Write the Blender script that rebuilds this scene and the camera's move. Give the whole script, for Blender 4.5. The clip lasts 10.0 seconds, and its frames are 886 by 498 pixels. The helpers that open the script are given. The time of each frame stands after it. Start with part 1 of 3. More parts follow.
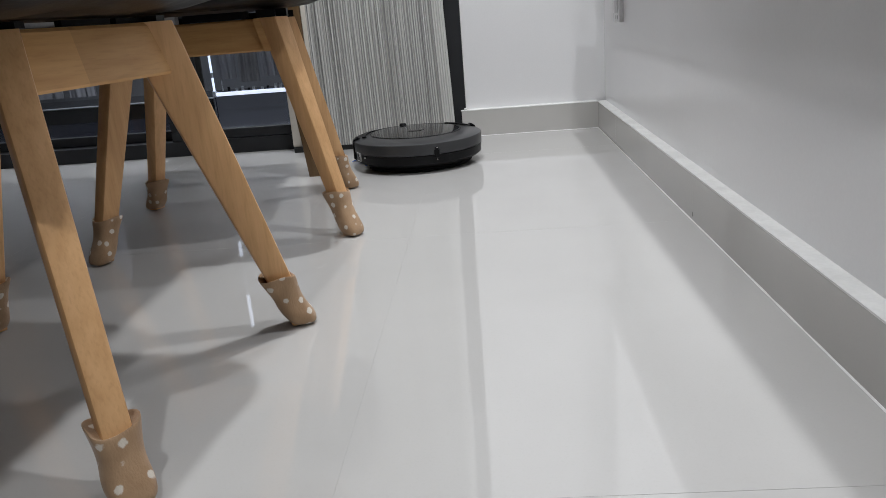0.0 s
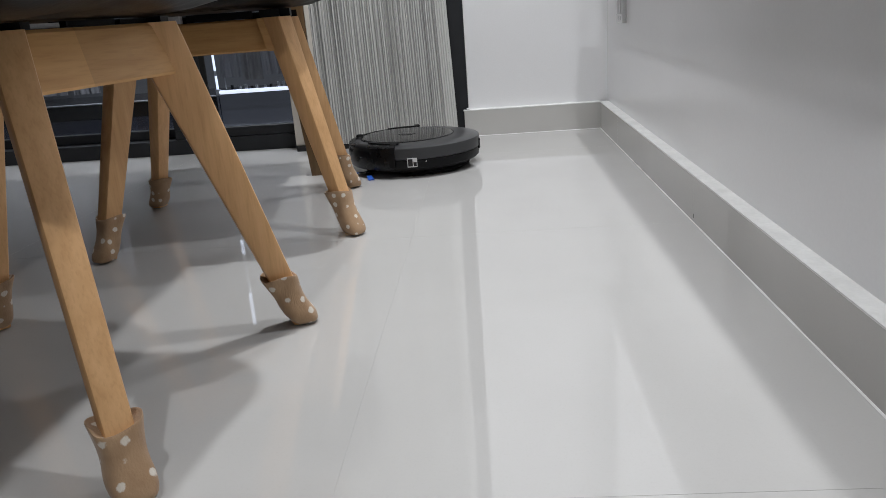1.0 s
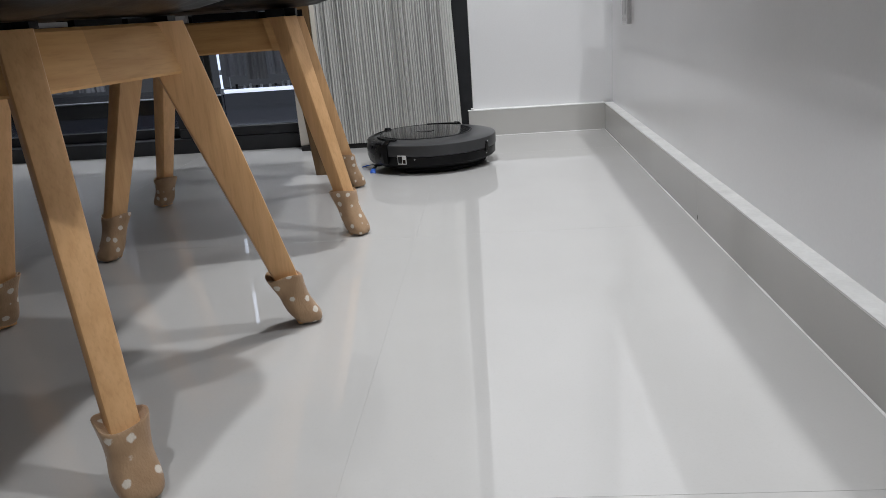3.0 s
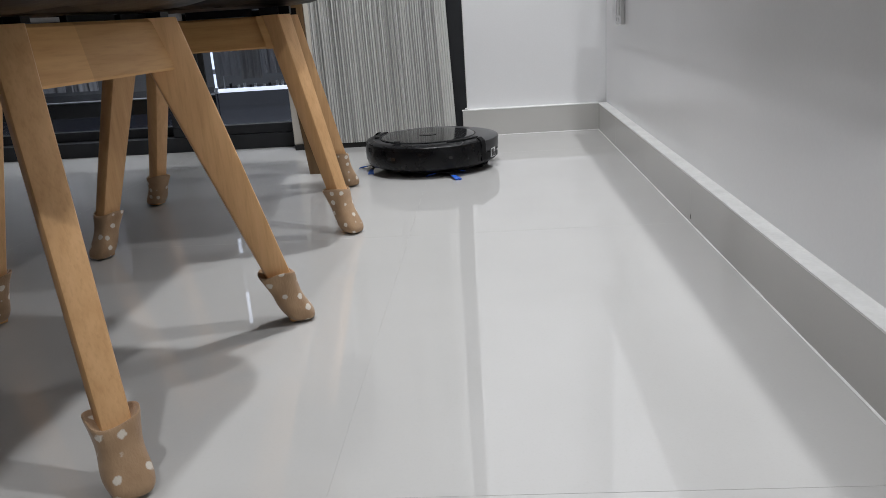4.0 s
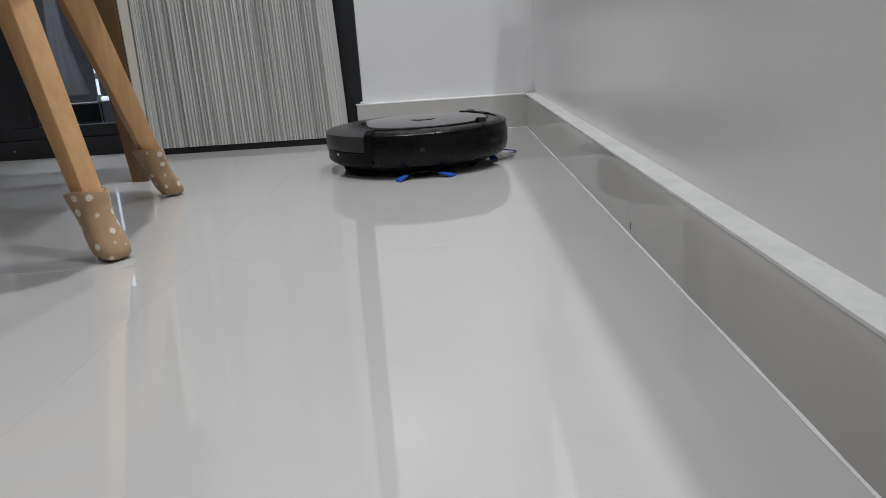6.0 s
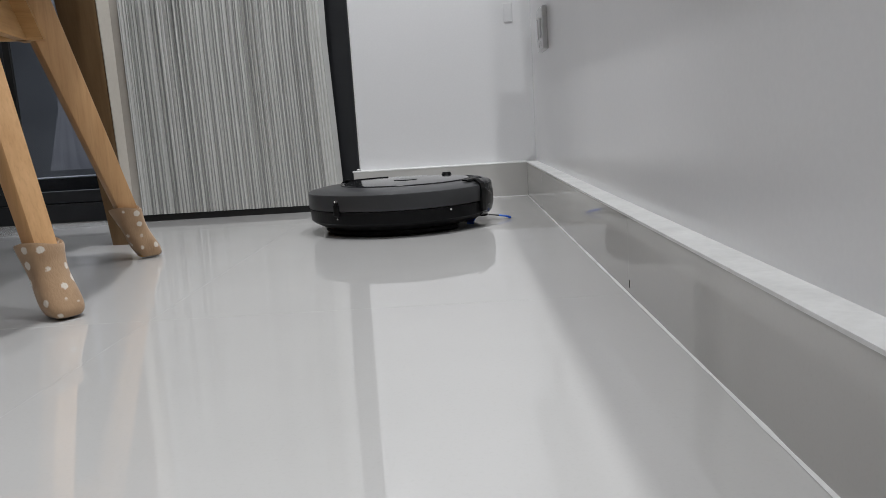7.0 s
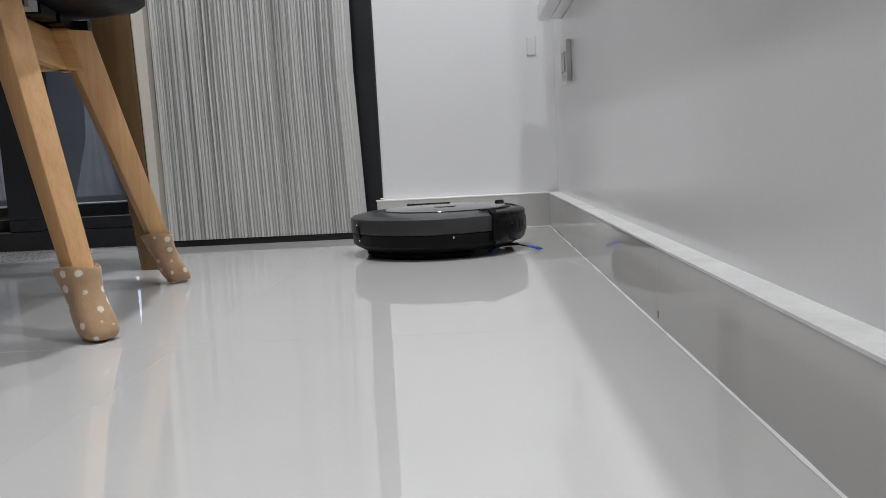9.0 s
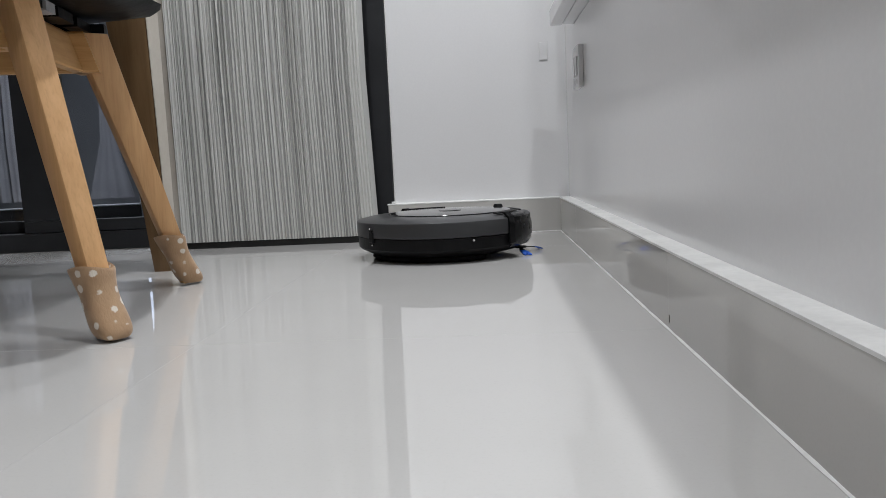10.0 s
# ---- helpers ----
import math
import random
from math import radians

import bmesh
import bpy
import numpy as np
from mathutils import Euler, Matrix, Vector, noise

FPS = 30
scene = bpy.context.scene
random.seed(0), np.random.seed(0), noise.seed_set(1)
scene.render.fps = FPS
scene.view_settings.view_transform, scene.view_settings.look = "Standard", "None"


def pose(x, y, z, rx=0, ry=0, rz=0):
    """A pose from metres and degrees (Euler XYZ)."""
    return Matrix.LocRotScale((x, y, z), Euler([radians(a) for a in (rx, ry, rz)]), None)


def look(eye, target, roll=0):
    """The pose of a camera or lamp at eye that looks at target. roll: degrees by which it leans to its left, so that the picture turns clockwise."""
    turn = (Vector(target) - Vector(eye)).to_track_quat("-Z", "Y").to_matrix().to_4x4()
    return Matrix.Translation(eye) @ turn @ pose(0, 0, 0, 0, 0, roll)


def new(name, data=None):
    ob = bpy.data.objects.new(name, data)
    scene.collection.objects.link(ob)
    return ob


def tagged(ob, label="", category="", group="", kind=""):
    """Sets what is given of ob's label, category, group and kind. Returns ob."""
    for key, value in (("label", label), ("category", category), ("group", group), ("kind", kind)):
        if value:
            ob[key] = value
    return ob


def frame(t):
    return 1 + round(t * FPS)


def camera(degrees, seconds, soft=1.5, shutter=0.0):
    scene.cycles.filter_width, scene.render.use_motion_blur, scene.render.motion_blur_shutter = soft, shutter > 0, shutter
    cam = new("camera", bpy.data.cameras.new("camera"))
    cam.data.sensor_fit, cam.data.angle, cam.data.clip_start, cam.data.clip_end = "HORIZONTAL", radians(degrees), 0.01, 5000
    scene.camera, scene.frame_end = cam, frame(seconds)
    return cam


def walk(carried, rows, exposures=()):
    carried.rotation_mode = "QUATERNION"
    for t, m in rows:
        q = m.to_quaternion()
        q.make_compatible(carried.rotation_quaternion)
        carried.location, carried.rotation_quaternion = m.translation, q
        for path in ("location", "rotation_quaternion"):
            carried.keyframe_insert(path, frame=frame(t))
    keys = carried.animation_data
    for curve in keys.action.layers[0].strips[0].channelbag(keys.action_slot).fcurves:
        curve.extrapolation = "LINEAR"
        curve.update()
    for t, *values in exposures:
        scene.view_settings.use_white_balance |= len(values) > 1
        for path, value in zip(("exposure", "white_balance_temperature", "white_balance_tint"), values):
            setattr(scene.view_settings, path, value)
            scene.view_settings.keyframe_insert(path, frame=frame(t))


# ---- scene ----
cam = camera(60.7, 10.0, soft=0.75)
PATH = [
    (0, (-0.362, -2.451, 0.392), (-0.492, -0.546, -0.205), -4.6),
    (0.5, (-0.361, -2.453, 0.393), (-0.497, -0.549, -0.204), -4.5),
    (1, (-0.36, -2.455, 0.396), (-0.496, -0.552, -0.204), -4.3),
    (1.5, (-0.36, -2.454, 0.396), (-0.497, -0.55, -0.202), -4.3),
    (2, (-0.361, -2.454, 0.396), (-0.503, -0.551, -0.203), -4.2),
    (2.5, (-0.362, -2.456, 0.398), (-0.507, -0.553, -0.202), -4.1),
    (4, (-0.36, -2.459, 0.393), (-0.489, -0.555, -0.205), -3.8),
    (4.5, (-0.384, -2.43, 0.397), (-0.434, -0.524, -0.207), -3.8),
    (4.8, (-0.372, -2.385, 0.392), (-0.408, -0.483, -0.225), -3.8),
    (5, (-0.341, -2.321, 0.363), (-0.372, -0.418, -0.25), -3.9),
    (5.2, (-0.307, -2.236, 0.317), (-0.337, -0.335, -0.302), -3.7),
    (5.5, (-0.272, -2.138, 0.276), (-0.304, -0.236, -0.34), -3.9),
    (5.8, (-0.236, -2.036, 0.257), (-0.274, -0.127, -0.34), -3.9),
    (6, (-0.204, -1.971, 0.236), (-0.237, -0.045, -0.301), -3.9),
    (6.2, (-0.179, -1.92, 0.216), (-0.206, 0.023, -0.259), -3.6),
    (7.3, (-0.173, -1.898, 0.188), (-0.231, 0.079, -0.108), -3.5),
    (7.5, (-0.183, -1.899, 0.188), (-0.244, 0.08, -0.094), -3.4),
    (8, (-0.186, -1.906, 0.19), (-0.254, 0.075, -0.079), -3.3),
    (8.5, (-0.19, -1.909, 0.19), (-0.27, 0.073, -0.064), -3.1),
    (9, (-0.188, -1.91, 0.19), (-0.276, 0.073, -0.055), -3.0),
    (9.5, (-0.19, -1.913, 0.191), (-0.292, 0.07, -0.048), -2.8),
    (10, (-0.189, -1.913, 0.188), (-0.304, 0.07, -0.043), -2.7),
]
walk(cam, [(t, look(eye, target, roll)) for t, eye, target, roll in PATH],
     exposures=[(0, 0), (5.2, 0), (5.5, -0.12), (5.8, -0.20), (6.2, -0.24), (7.3, -0.04), (10, 0)])


# ---- world and lights ----
world = bpy.data.worlds.new("night")
scene.world = world
world.use_nodes = True
world.node_tree.nodes["Background"].inputs[0].default_value = (0.10, 0.14, 0.24, 1)
world.node_tree.nodes["Background"].inputs[1].default_value = 0.03


def area_lamp(name, x, y, z, size, watts, colour, spread=180):
    data = bpy.data.lights.new(name, "AREA")
    data.shape, data.size, data.energy, data.color = "DISK", size, watts, colour
    ob = new(name, data)
    data.spread = radians(spread)
    ob.matrix_basis = look((x, y, z), (x, y + 0.001, 0))
    return ob


LEDGE_LAMPS = ((0.20, -0.47, 2.38), (0.20, -1.43, 2.38))
DOWNLIGHTS = ((-0.52, -0.85, 2.62), (-0.66, -3.1, 2.62))
for place, watts in zip(LEDGE_LAMPS, (5.0, 6.6)):
    area_lamp("ledge_lamp_light", *place, 0.08, watts, (0.962, 0.98, 1.005), 110)
for place, watts in zip(DOWNLIGHTS, (20.0, 15.2)):
    area_lamp("downlight_light", *place, 0.08, watts, (0.962, 0.98, 1.005), 150)
# added fill that brightens the balcony, no source in view
area_lamp("balcony_fill_light", -1.6, 1.25, 2.3, 0.2, 19, (0.88, 0.92, 1.0), 150)


# ---- materials ----
def nodes_of(name):
    mat = bpy.data.materials.new(name)
    mat.use_nodes = True
    nt = mat.node_tree
    return mat, nt, nt.nodes["Principled BSDF"]


def tex(nt, kind, scale, detail=4.0, coord="Object", stretch=(1, 1, 1)):
    tc = nt.nodes.new("ShaderNodeTexCoord")
    mp = nt.nodes.new("ShaderNodeMapping")
    mp.inputs["Scale"].default_value = stretch
    nt.links.new(tc.outputs[coord], mp.inputs[0])
    n = nt.nodes.new(kind)
    n.inputs["Scale"].default_value = scale
    if "Detail" in n.inputs:
        n.inputs["Detail"].default_value = detail
    nt.links.new(mp.outputs[0], n.inputs["Vector"])
    return n


def ramp(nt, source, stops):
    r = nt.nodes.new("ShaderNodeValToRGB")
    while len(r.color_ramp.elements) < len(stops):
        r.color_ramp.elements.new(0.5)
    for e, (p, c) in zip(r.color_ramp.elements, stops):
        e.position, e.color = p, (*c, 1) if len(c) == 3 else c
    nt.links.new(source, r.inputs[0])
    return r


def bump(nt, b, source, strength, distance):
    n = nt.nodes.new("ShaderNodeBump")
    n.inputs["Strength"].default_value = strength
    n.inputs["Distance"].default_value = distance
    nt.links.new(source, n.inputs["Height"])
    nt.links.new(n.outputs[0], b.inputs["Normal"])


def surface(name, low, high, scale=8, rough=(0.4, 0.6), metal=0.0, relief=0.0, fine=120, stretch=(1, 1, 1), coat=0.0, coord="Object", spec=0.5):
    """A surface with colour and gloss that vary at two scales, and fine relief."""
    mat, nt, b = nodes_of(name)
    n1 = tex(nt, "ShaderNodeTexNoise", scale, 5, coord, stretch)
    n2 = tex(nt, "ShaderNodeTexNoise", fine, 3, coord, stretch)
    mix = nt.nodes.new("ShaderNodeMath")
    mix.operation = "MULTIPLY_ADD"
    mix.inputs[1].default_value = 0.3
    nt.links.new(n2.outputs[0], mix.inputs[0])
    half = nt.nodes.new("ShaderNodeMath")
    half.operation = "MULTIPLY"
    half.inputs[1].default_value = 0.7
    nt.links.new(n1.outputs[0], half.inputs[0])
    nt.links.new(half.outputs[0], mix.inputs[2])
    r = ramp(nt, mix.outputs[0], [(0.32, low), (0.68, high)])
    nt.links.new(r.outputs[0], b.inputs["Base Color"])
    rr = nt.nodes.new("ShaderNodeMapRange")
    rr.inputs[3].default_value, rr.inputs[4].default_value = rough
    nt.links.new(n1.outputs[0], rr.inputs[0])
    nt.links.new(rr.outputs[0], b.inputs["Roughness"])
    b.inputs["Metallic"].default_value = metal
    b.inputs["Coat Weight"].default_value = coat
    b.inputs["Specular IOR Level"].default_value = spec
    if relief:
        bump(nt, b, n2.outputs[0], 0.5, relief)
    return mat


def wood_material(name, low, high, along=(7, 7, 0.55)):
    mat, nt, b = nodes_of(name)
    grain = tex(nt, "ShaderNodeTexNoise", 14, 6, "Object", along)
    pores = tex(nt, "ShaderNodeTexNoise", 90, 4, "Object", tuple(0.6 * a for a in along))
    tone = tex(nt, "ShaderNodeTexNoise", 3, 2)
    r = ramp(nt, grain.outputs[0], [(0.3, low), (0.7, high)])
    r2 = ramp(nt, pores.outputs[0], [(0.30, (0.86, 0.83, 0.79)), (0.5, (1, 1, 1))])
    m = nt.nodes.new("ShaderNodeMixRGB")
    m.blend_type = "MULTIPLY"
    m.inputs[0].default_value = 0.6
    nt.links.new(r.outputs[0], m.inputs[1])
    nt.links.new(r2.outputs[0], m.inputs[2])
    info = nt.nodes.new("ShaderNodeObjectInfo")
    hsv = nt.nodes.new("ShaderNodeHueSaturation")
    vr = nt.nodes.new("ShaderNodeMapRange")
    vr.inputs[3].default_value, vr.inputs[4].default_value = 0.86, 1.12
    nt.links.new(info.outputs["Random"], vr.inputs[0])
    nt.links.new(vr.outputs[0], hsv.inputs["Value"])
    nt.links.new(m.outputs[0], hsv.inputs["Color"])
    nt.links.new(hsv.outputs[0], b.inputs["Base Color"])
    rr = nt.nodes.new("ShaderNodeMapRange")
    b.inputs["Specular IOR Level"].default_value = 0.32
    rr.inputs[3].default_value, rr.inputs[4].default_value = 0.36, 0.54
    nt.links.new(tone.outputs[0], rr.inputs[0])
    nt.links.new(rr.outputs[0], b.inputs["Roughness"])
    bump(nt, b, pores.outputs[0], 0.25, 0.0004)
    return mat


def dotted_knit():
    mat, nt, b = nodes_of("dotted_knit")
    v = tex(nt, "ShaderNodeTexVoronoi", 53, 0)
    v.inputs["Randomness"].default_value = 0.32
    wob = tex(nt, "ShaderNodeTexNoise", 260, 2)
    add = nt.nodes.new("ShaderNodeMath")
    add.operation = "MULTIPLY_ADD"
    add.inputs[1].default_value = 0.16
    nt.links.new(wob.outputs[0], add.inputs[0])
    nt.links.new(v.outputs["Distance"], add.inputs[2])
    tan = tex(nt, "ShaderNodeTexNoise", 40, 4)
    base = ramp(nt, tan.outputs[0], [(0.3, (0.33, 0.205, 0.115)), (0.7, (0.44, 0.29, 0.17))])
    mask = ramp(nt, add.outputs[0], [(0.31, (1, 1, 1)), (0.37, (0, 0, 0))])
    m = nt.nodes.new("ShaderNodeMixRGB")
    nt.links.new(mask.outputs[0], m.inputs[0])
    nt.links.new(base.outputs[0], m.inputs[1])
    m.inputs[2].default_value = (0.70, 0.64, 0.56, 1)
    nt.links.new(m.outputs[0], b.inputs["Base Color"])
    b.inputs["Roughness"].default_value = 0.95
    b.inputs["Sheen Weight"].default_value = 0.25
    wave = tex(nt, "ShaderNodeTexNoise", 500, 2, "Object", (1, 1, 0.25))
    bump(nt, b, wave.outputs[0], 0.6, 0.0008)
    return mat


def polished_tile(name, low, high, rough=(0.035, 0.07), ior=1.6):
    mat, nt, b = nodes_of(name)
    cloud = tex(nt, "ShaderNodeTexNoise", 2.2, 5)
    speck = tex(nt, "ShaderNodeTexNoise", 340, 2)
    r = ramp(nt, cloud.outputs[0], [(0.3, low), (0.7, high)])
    s = ramp(nt, speck.outputs[0], [(0.28, (0.975, 0.975, 0.97)), (0.45, (1, 1, 1))])
    m = nt.nodes.new("ShaderNodeMixRGB")
    m.blend_type = "MULTIPLY"
    m.inputs[0].default_value = 1
    nt.links.new(r.outputs[0], m.inputs[1])
    nt.links.new(s.outputs[0], m.inputs[2])
    info = nt.nodes.new("ShaderNodeObjectInfo")
    vr = nt.nodes.new("ShaderNodeMapRange")
    vr.inputs[3].default_value, vr.inputs[4].default_value = 0.985, 1.015
    nt.links.new(info.outputs["Random"], vr.inputs[0])
    hsv = nt.nodes.new("ShaderNodeHueSaturation")
    nt.links.new(vr.outputs[0], hsv.inputs["Value"])
    nt.links.new(m.outputs[0], hsv.inputs["Color"])
    nt.links.new(hsv.outputs[0], b.inputs["Base Color"])
    smear = tex(nt, "ShaderNodeTexNoise", 5, 6, "Object", (1, 0.5, 1))
    rr = nt.nodes.new("ShaderNodeMapRange")
    rr.inputs[3].default_value, rr.inputs[4].default_value = rough
    nt.links.new(smear.outputs[0], rr.inputs[0])
    nt.links.new(rr.outputs[0], b.inputs["Roughness"])
    b.inputs["IOR"].default_value = ior
    wavy = tex(nt, "ShaderNodeTexNoise", 3.5, 2)
    bump(nt, b, wavy.outputs[0], 0.12, 0.001)
    return mat


def glow(name, colour, strength):
    mat, nt, b = nodes_of(name)
    b.inputs["Base Color"].default_value = (*colour, 1)
    b.inputs["Emission Color"].default_value = (*colour, 1)
    b.inputs["Emission Strength"].default_value = strength
    return mat


def glass_material():
    mat, nt, b = nodes_of("door_glass")
    b.inputs["Base Color"].default_value = (0.80, 0.86, 0.92, 1)
    b.inputs["Roughness"].default_value = 0.0
    b.inputs["IOR"].default_value = 1.5
    b.inputs["Transmission Weight"].default_value = 1.0
    return mat


WALL = surface("wall_paint", (0.82, 0.82, 0.83), (0.87, 0.87, 0.88), 1.5, (0.17, 0.23), relief=0.00003, fine=220, spec=0.55)
# dark tone for unseen walls, ceiling lowered too, to hold back bounced light
DIMWALL = surface("bounce_cut_dark", (0.09, 0.085, 0.08), (0.12, 0.115, 0.11), 1.5, (0.5, 0.6), relief=0.0003, fine=220)
CEIL = surface("ceiling_paint", (0.56, 0.56, 0.56), (0.62, 0.62, 0.62), 1.5, (0.8, 0.9))
TILE = polished_tile("polished_tile", (0.515, 0.508, 0.497), (0.562, 0.555, 0.545), (0.004, 0.014), 1.85)
SKIRT = polished_tile("skirting_tile", (0.53, 0.52, 0.50), (0.59, 0.58, 0.56), (0.015, 0.05))
GROUT = surface("grout", (0.58, 0.575, 0.565), (0.68, 0.675, 0.665), 30, (0.7, 0.9))
CAULK = surface("white_caulk", (0.70, 0.70, 0.69), (0.86, 0.86, 0.85), 22, (0.35, 0.6), relief=0.0006, fine=160)
DIRT = surface("dark_dirt", (0.05, 0.045, 0.04), (0.12, 0.11, 0.10), 300, (0.8, 0.95))
BEECH = wood_material("beech_wood", (0.60, 0.345, 0.158), (0.70, 0.422, 0.208))
BEECHFLAT = wood_material("beech_wood_lying", (0.55, 0.300, 0.115), (0.65, 0.378, 0.160), (0.6, 0.6, 7))
# table brown is darkened to carry the shade on its leg
TABLEWOOD = wood_material("brown_shaded_table_wood", (0.15, 0.088, 0.040), (0.20, 0.122, 0.060))
KNIT = dotted_knit()
RUBBER = surface("black_rubber", (0.004, 0.004, 0.004), (0.012, 0.012, 0.012), 60, (0.7, 0.9), spec=0.2)
SEATBLACK = surface("black_vinyl", (0.002, 0.002, 0.0025), (0.006, 0.006, 0.007), 30, (0.3, 0.5), relief=0.0006, spec=0.10)
SEATGREY = surface("grey_seat_fabric", (0.30, 0.30, 0.31), (0.42, 0.42, 0.43), 60, (0.8, 0.95), relief=0.0006, fine=400)
FRAME = surface("dark_powder_coat", (0.019, 0.020, 0.022), (0.027, 0.028, 0.031), 14, (0.35, 0.5), relief=0.0001, fine=500, spec=0.3)
GASKET = surface("black_gasket", (0.004, 0.004, 0.004), (0.01, 0.01, 0.01), 40, (0.5, 0.7))
GLASS = glass_material()
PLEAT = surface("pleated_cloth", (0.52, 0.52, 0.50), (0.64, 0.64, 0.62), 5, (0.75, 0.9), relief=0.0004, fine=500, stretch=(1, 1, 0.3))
# darker cloth tone that paints shade into the folds
PLEATDARK = surface("pleated_cloth_shaded", (0.33, 0.33, 0.32), (0.42, 0.42, 0.41), 5, (0.75, 0.9), relief=0.0004, fine=500, stretch=(1, 1, 0.3))
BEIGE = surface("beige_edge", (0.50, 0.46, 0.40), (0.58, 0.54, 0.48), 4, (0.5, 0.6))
SHELL = surface("graphite_plastic", (0.055, 0.056, 0.059), (0.061, 0.062, 0.065), 12, (0.30, 0.34), metal=0.3, spec=0.35)
BASEBLACK = surface("satin_black_plastic", (0.003, 0.003, 0.0035), (0.007, 0.007, 0.008), 50, (0.35, 0.5), spec=0.18)
BUMPER = surface("bumper_black_plastic", (0.003, 0.003, 0.004), (0.007, 0.007, 0.008), 30, (0.22, 0.34), spec=0.22)
LID = surface("gloss_black_lid", (0.010, 0.010, 0.011), (0.016, 0.016, 0.017), 12, (0.06, 0.12))
CHROME = surface("bright_metal", (0.75, 0.75, 0.75), (0.85, 0.85, 0.85), 50, (0.12, 0.2), metal=1.0)
PORT = surface("white_plastic", (0.62, 0.62, 0.62), (0.72, 0.72, 0.72), 30, (0.35, 0.5))
BLUE = surface("blue_bristle", (0.008, 0.08, 0.50), (0.015, 0.14, 0.66), 80, (0.4, 0.6))
PLATE = surface("white_switch_plastic", (0.78, 0.78, 0.79), (0.84, 0.84, 0.85), 20, (0.25, 0.35))
BALCTILE = polished_tile("balcony_tile", (0.028, 0.030, 0.046), (0.048, 0.050, 0.072), (0.04, 0.10))
RENDERWALL = surface("grey_render", (0.30, 0.30, 0.31), (0.38, 0.38, 0.39), 3, (0.8, 0.9), relief=0.001, fine=150)
SHEET = surface("hanging_sheet", (0.32, 0.305, 0.30), (0.44, 0.42, 0.41), 9, (0.8, 0.95))
SHEETPALE = surface("pale_sheet", (0.38, 0.37, 0.39), (0.50, 0.485, 0.50), 7, (0.8, 0.95))
# glow put into the rack's metal for the light it catches
GLOWWHITE = glow("cool_pipe_glow", (0.84, 0.87, 1.0), 1.25)
GLOWDIM = glow("dim_pipe_glow", (0.76, 0.82, 1.0), 1.4)
LAMPGLOW = glow("lamp_diffuser", (1.0, 0.96, 0.9), 3.0)


# ---- mesh helpers ----
def part(name, bm, material, parent=None, label=""):
    me = bpy.data.meshes.new(name)
    bm.to_mesh(me)
    bm.free()
    me.materials.append(material)
    ob = new(name, me)
    if parent is not None:
        ob.parent = parent
    if label:
        ob["label"] = label
    return ob


def smooth(ob, angle=35):
    for p in ob.data.polygons:
        p.use_smooth = True
    ob.data.set_sharp_from_angle(angle=radians(angle))
    return ob


def box(x0, x1, y0, y1, z0, z1, bevel=0.0, segments=2, bm=None):
    out = bm if bm is not None else bmesh.new()
    vs = [out.verts.new((x, y, z)) for x in (x0, x1) for y in (y0, y1) for z in (z0, z1)]
    for f in ((0, 1, 3, 2), (4, 6, 7, 5), (0, 4, 5, 1), (2, 3, 7, 6), (0, 2, 6, 4), (1, 5, 7, 3)):
        out.faces.new([vs[i] for i in f])
    if bevel and bm is None:
        bmesh.ops.bevel(out, geom=list(out.edges), offset=bevel, segments=segments, affect="EDGES", profile=0.5)
    return out


def rings(sections, closed_ends=True, bm=None):
    """A skin over equal rings of points."""
    out = bm if bm is not None else bmesh.new()
    rows = [[out.verts.new(p) for p in s] for s in sections]
    n = len(rows[0])
    for a, b in zip(rows, rows[1:]):
        for i in range(n):
            out.faces.new((a[i], a[(i + 1) % n], b[(i + 1) % n], b[i]))
    if closed_ends:
        out.faces.new(rows[0][::-1])
        out.faces.new(rows[-1])
    return out


def lathe(profile, steps=96, arc=None, bm=None, caps=True):
    """Turn a profile of (radius, height) about z; arc: start and end in degrees."""
    out = bm if bm is not None else bmesh.new()
    full = arc is None
    a0, a1 = arc if arc else (0, 360)
    count = steps if full else steps + 1
    rows = []
    for i in range(count):
        a = radians(a0 + (a1 - a0) * i / steps)
        rows.append([out.verts.new((r * math.cos(a), r * math.sin(a), z)) for r, z in profile])
    for i in range(steps):
        a, b = rows[i], rows[(i + 1) % count]
        for j in range(len(profile) - 1):
            out.faces.new((a[j], b[j], b[j + 1], a[j + 1]))
    if full and caps:
        out.faces.new([r[0] for r in rows][::-1])
        out.faces.new([r[-1] for r in rows])
    if not full:
        for j in (rows[0][::-1], rows[-1]):
            out.faces.new(j)
        for i in range(steps):
            a, b = rows[i], rows[i + 1]
            out.faces.new((a[-1], b[-1], b[0], a[0]))
    return out


def thing(name, label, category, group="", kind="", at=None):
    ob = new(name)
    ob.empty_display_size = 0.05
    if at is not None:
        ob.matrix_basis = at
    return tagged(ob, label, category, group, kind)


def structure(name, bm, material, label):
    return tagged(part(name, bm, material), label, name.split("_")[0], kind="structure")


# ---- the room ----
SK = 0.084          # skirting height
WX, WY = 0.0255, 0.022   # planes of the painted walls
LEFT, NEAR, TOP = -4.4, -6.2, 2.65
LEDGE_Z = 0.478     # underside of the window ledge

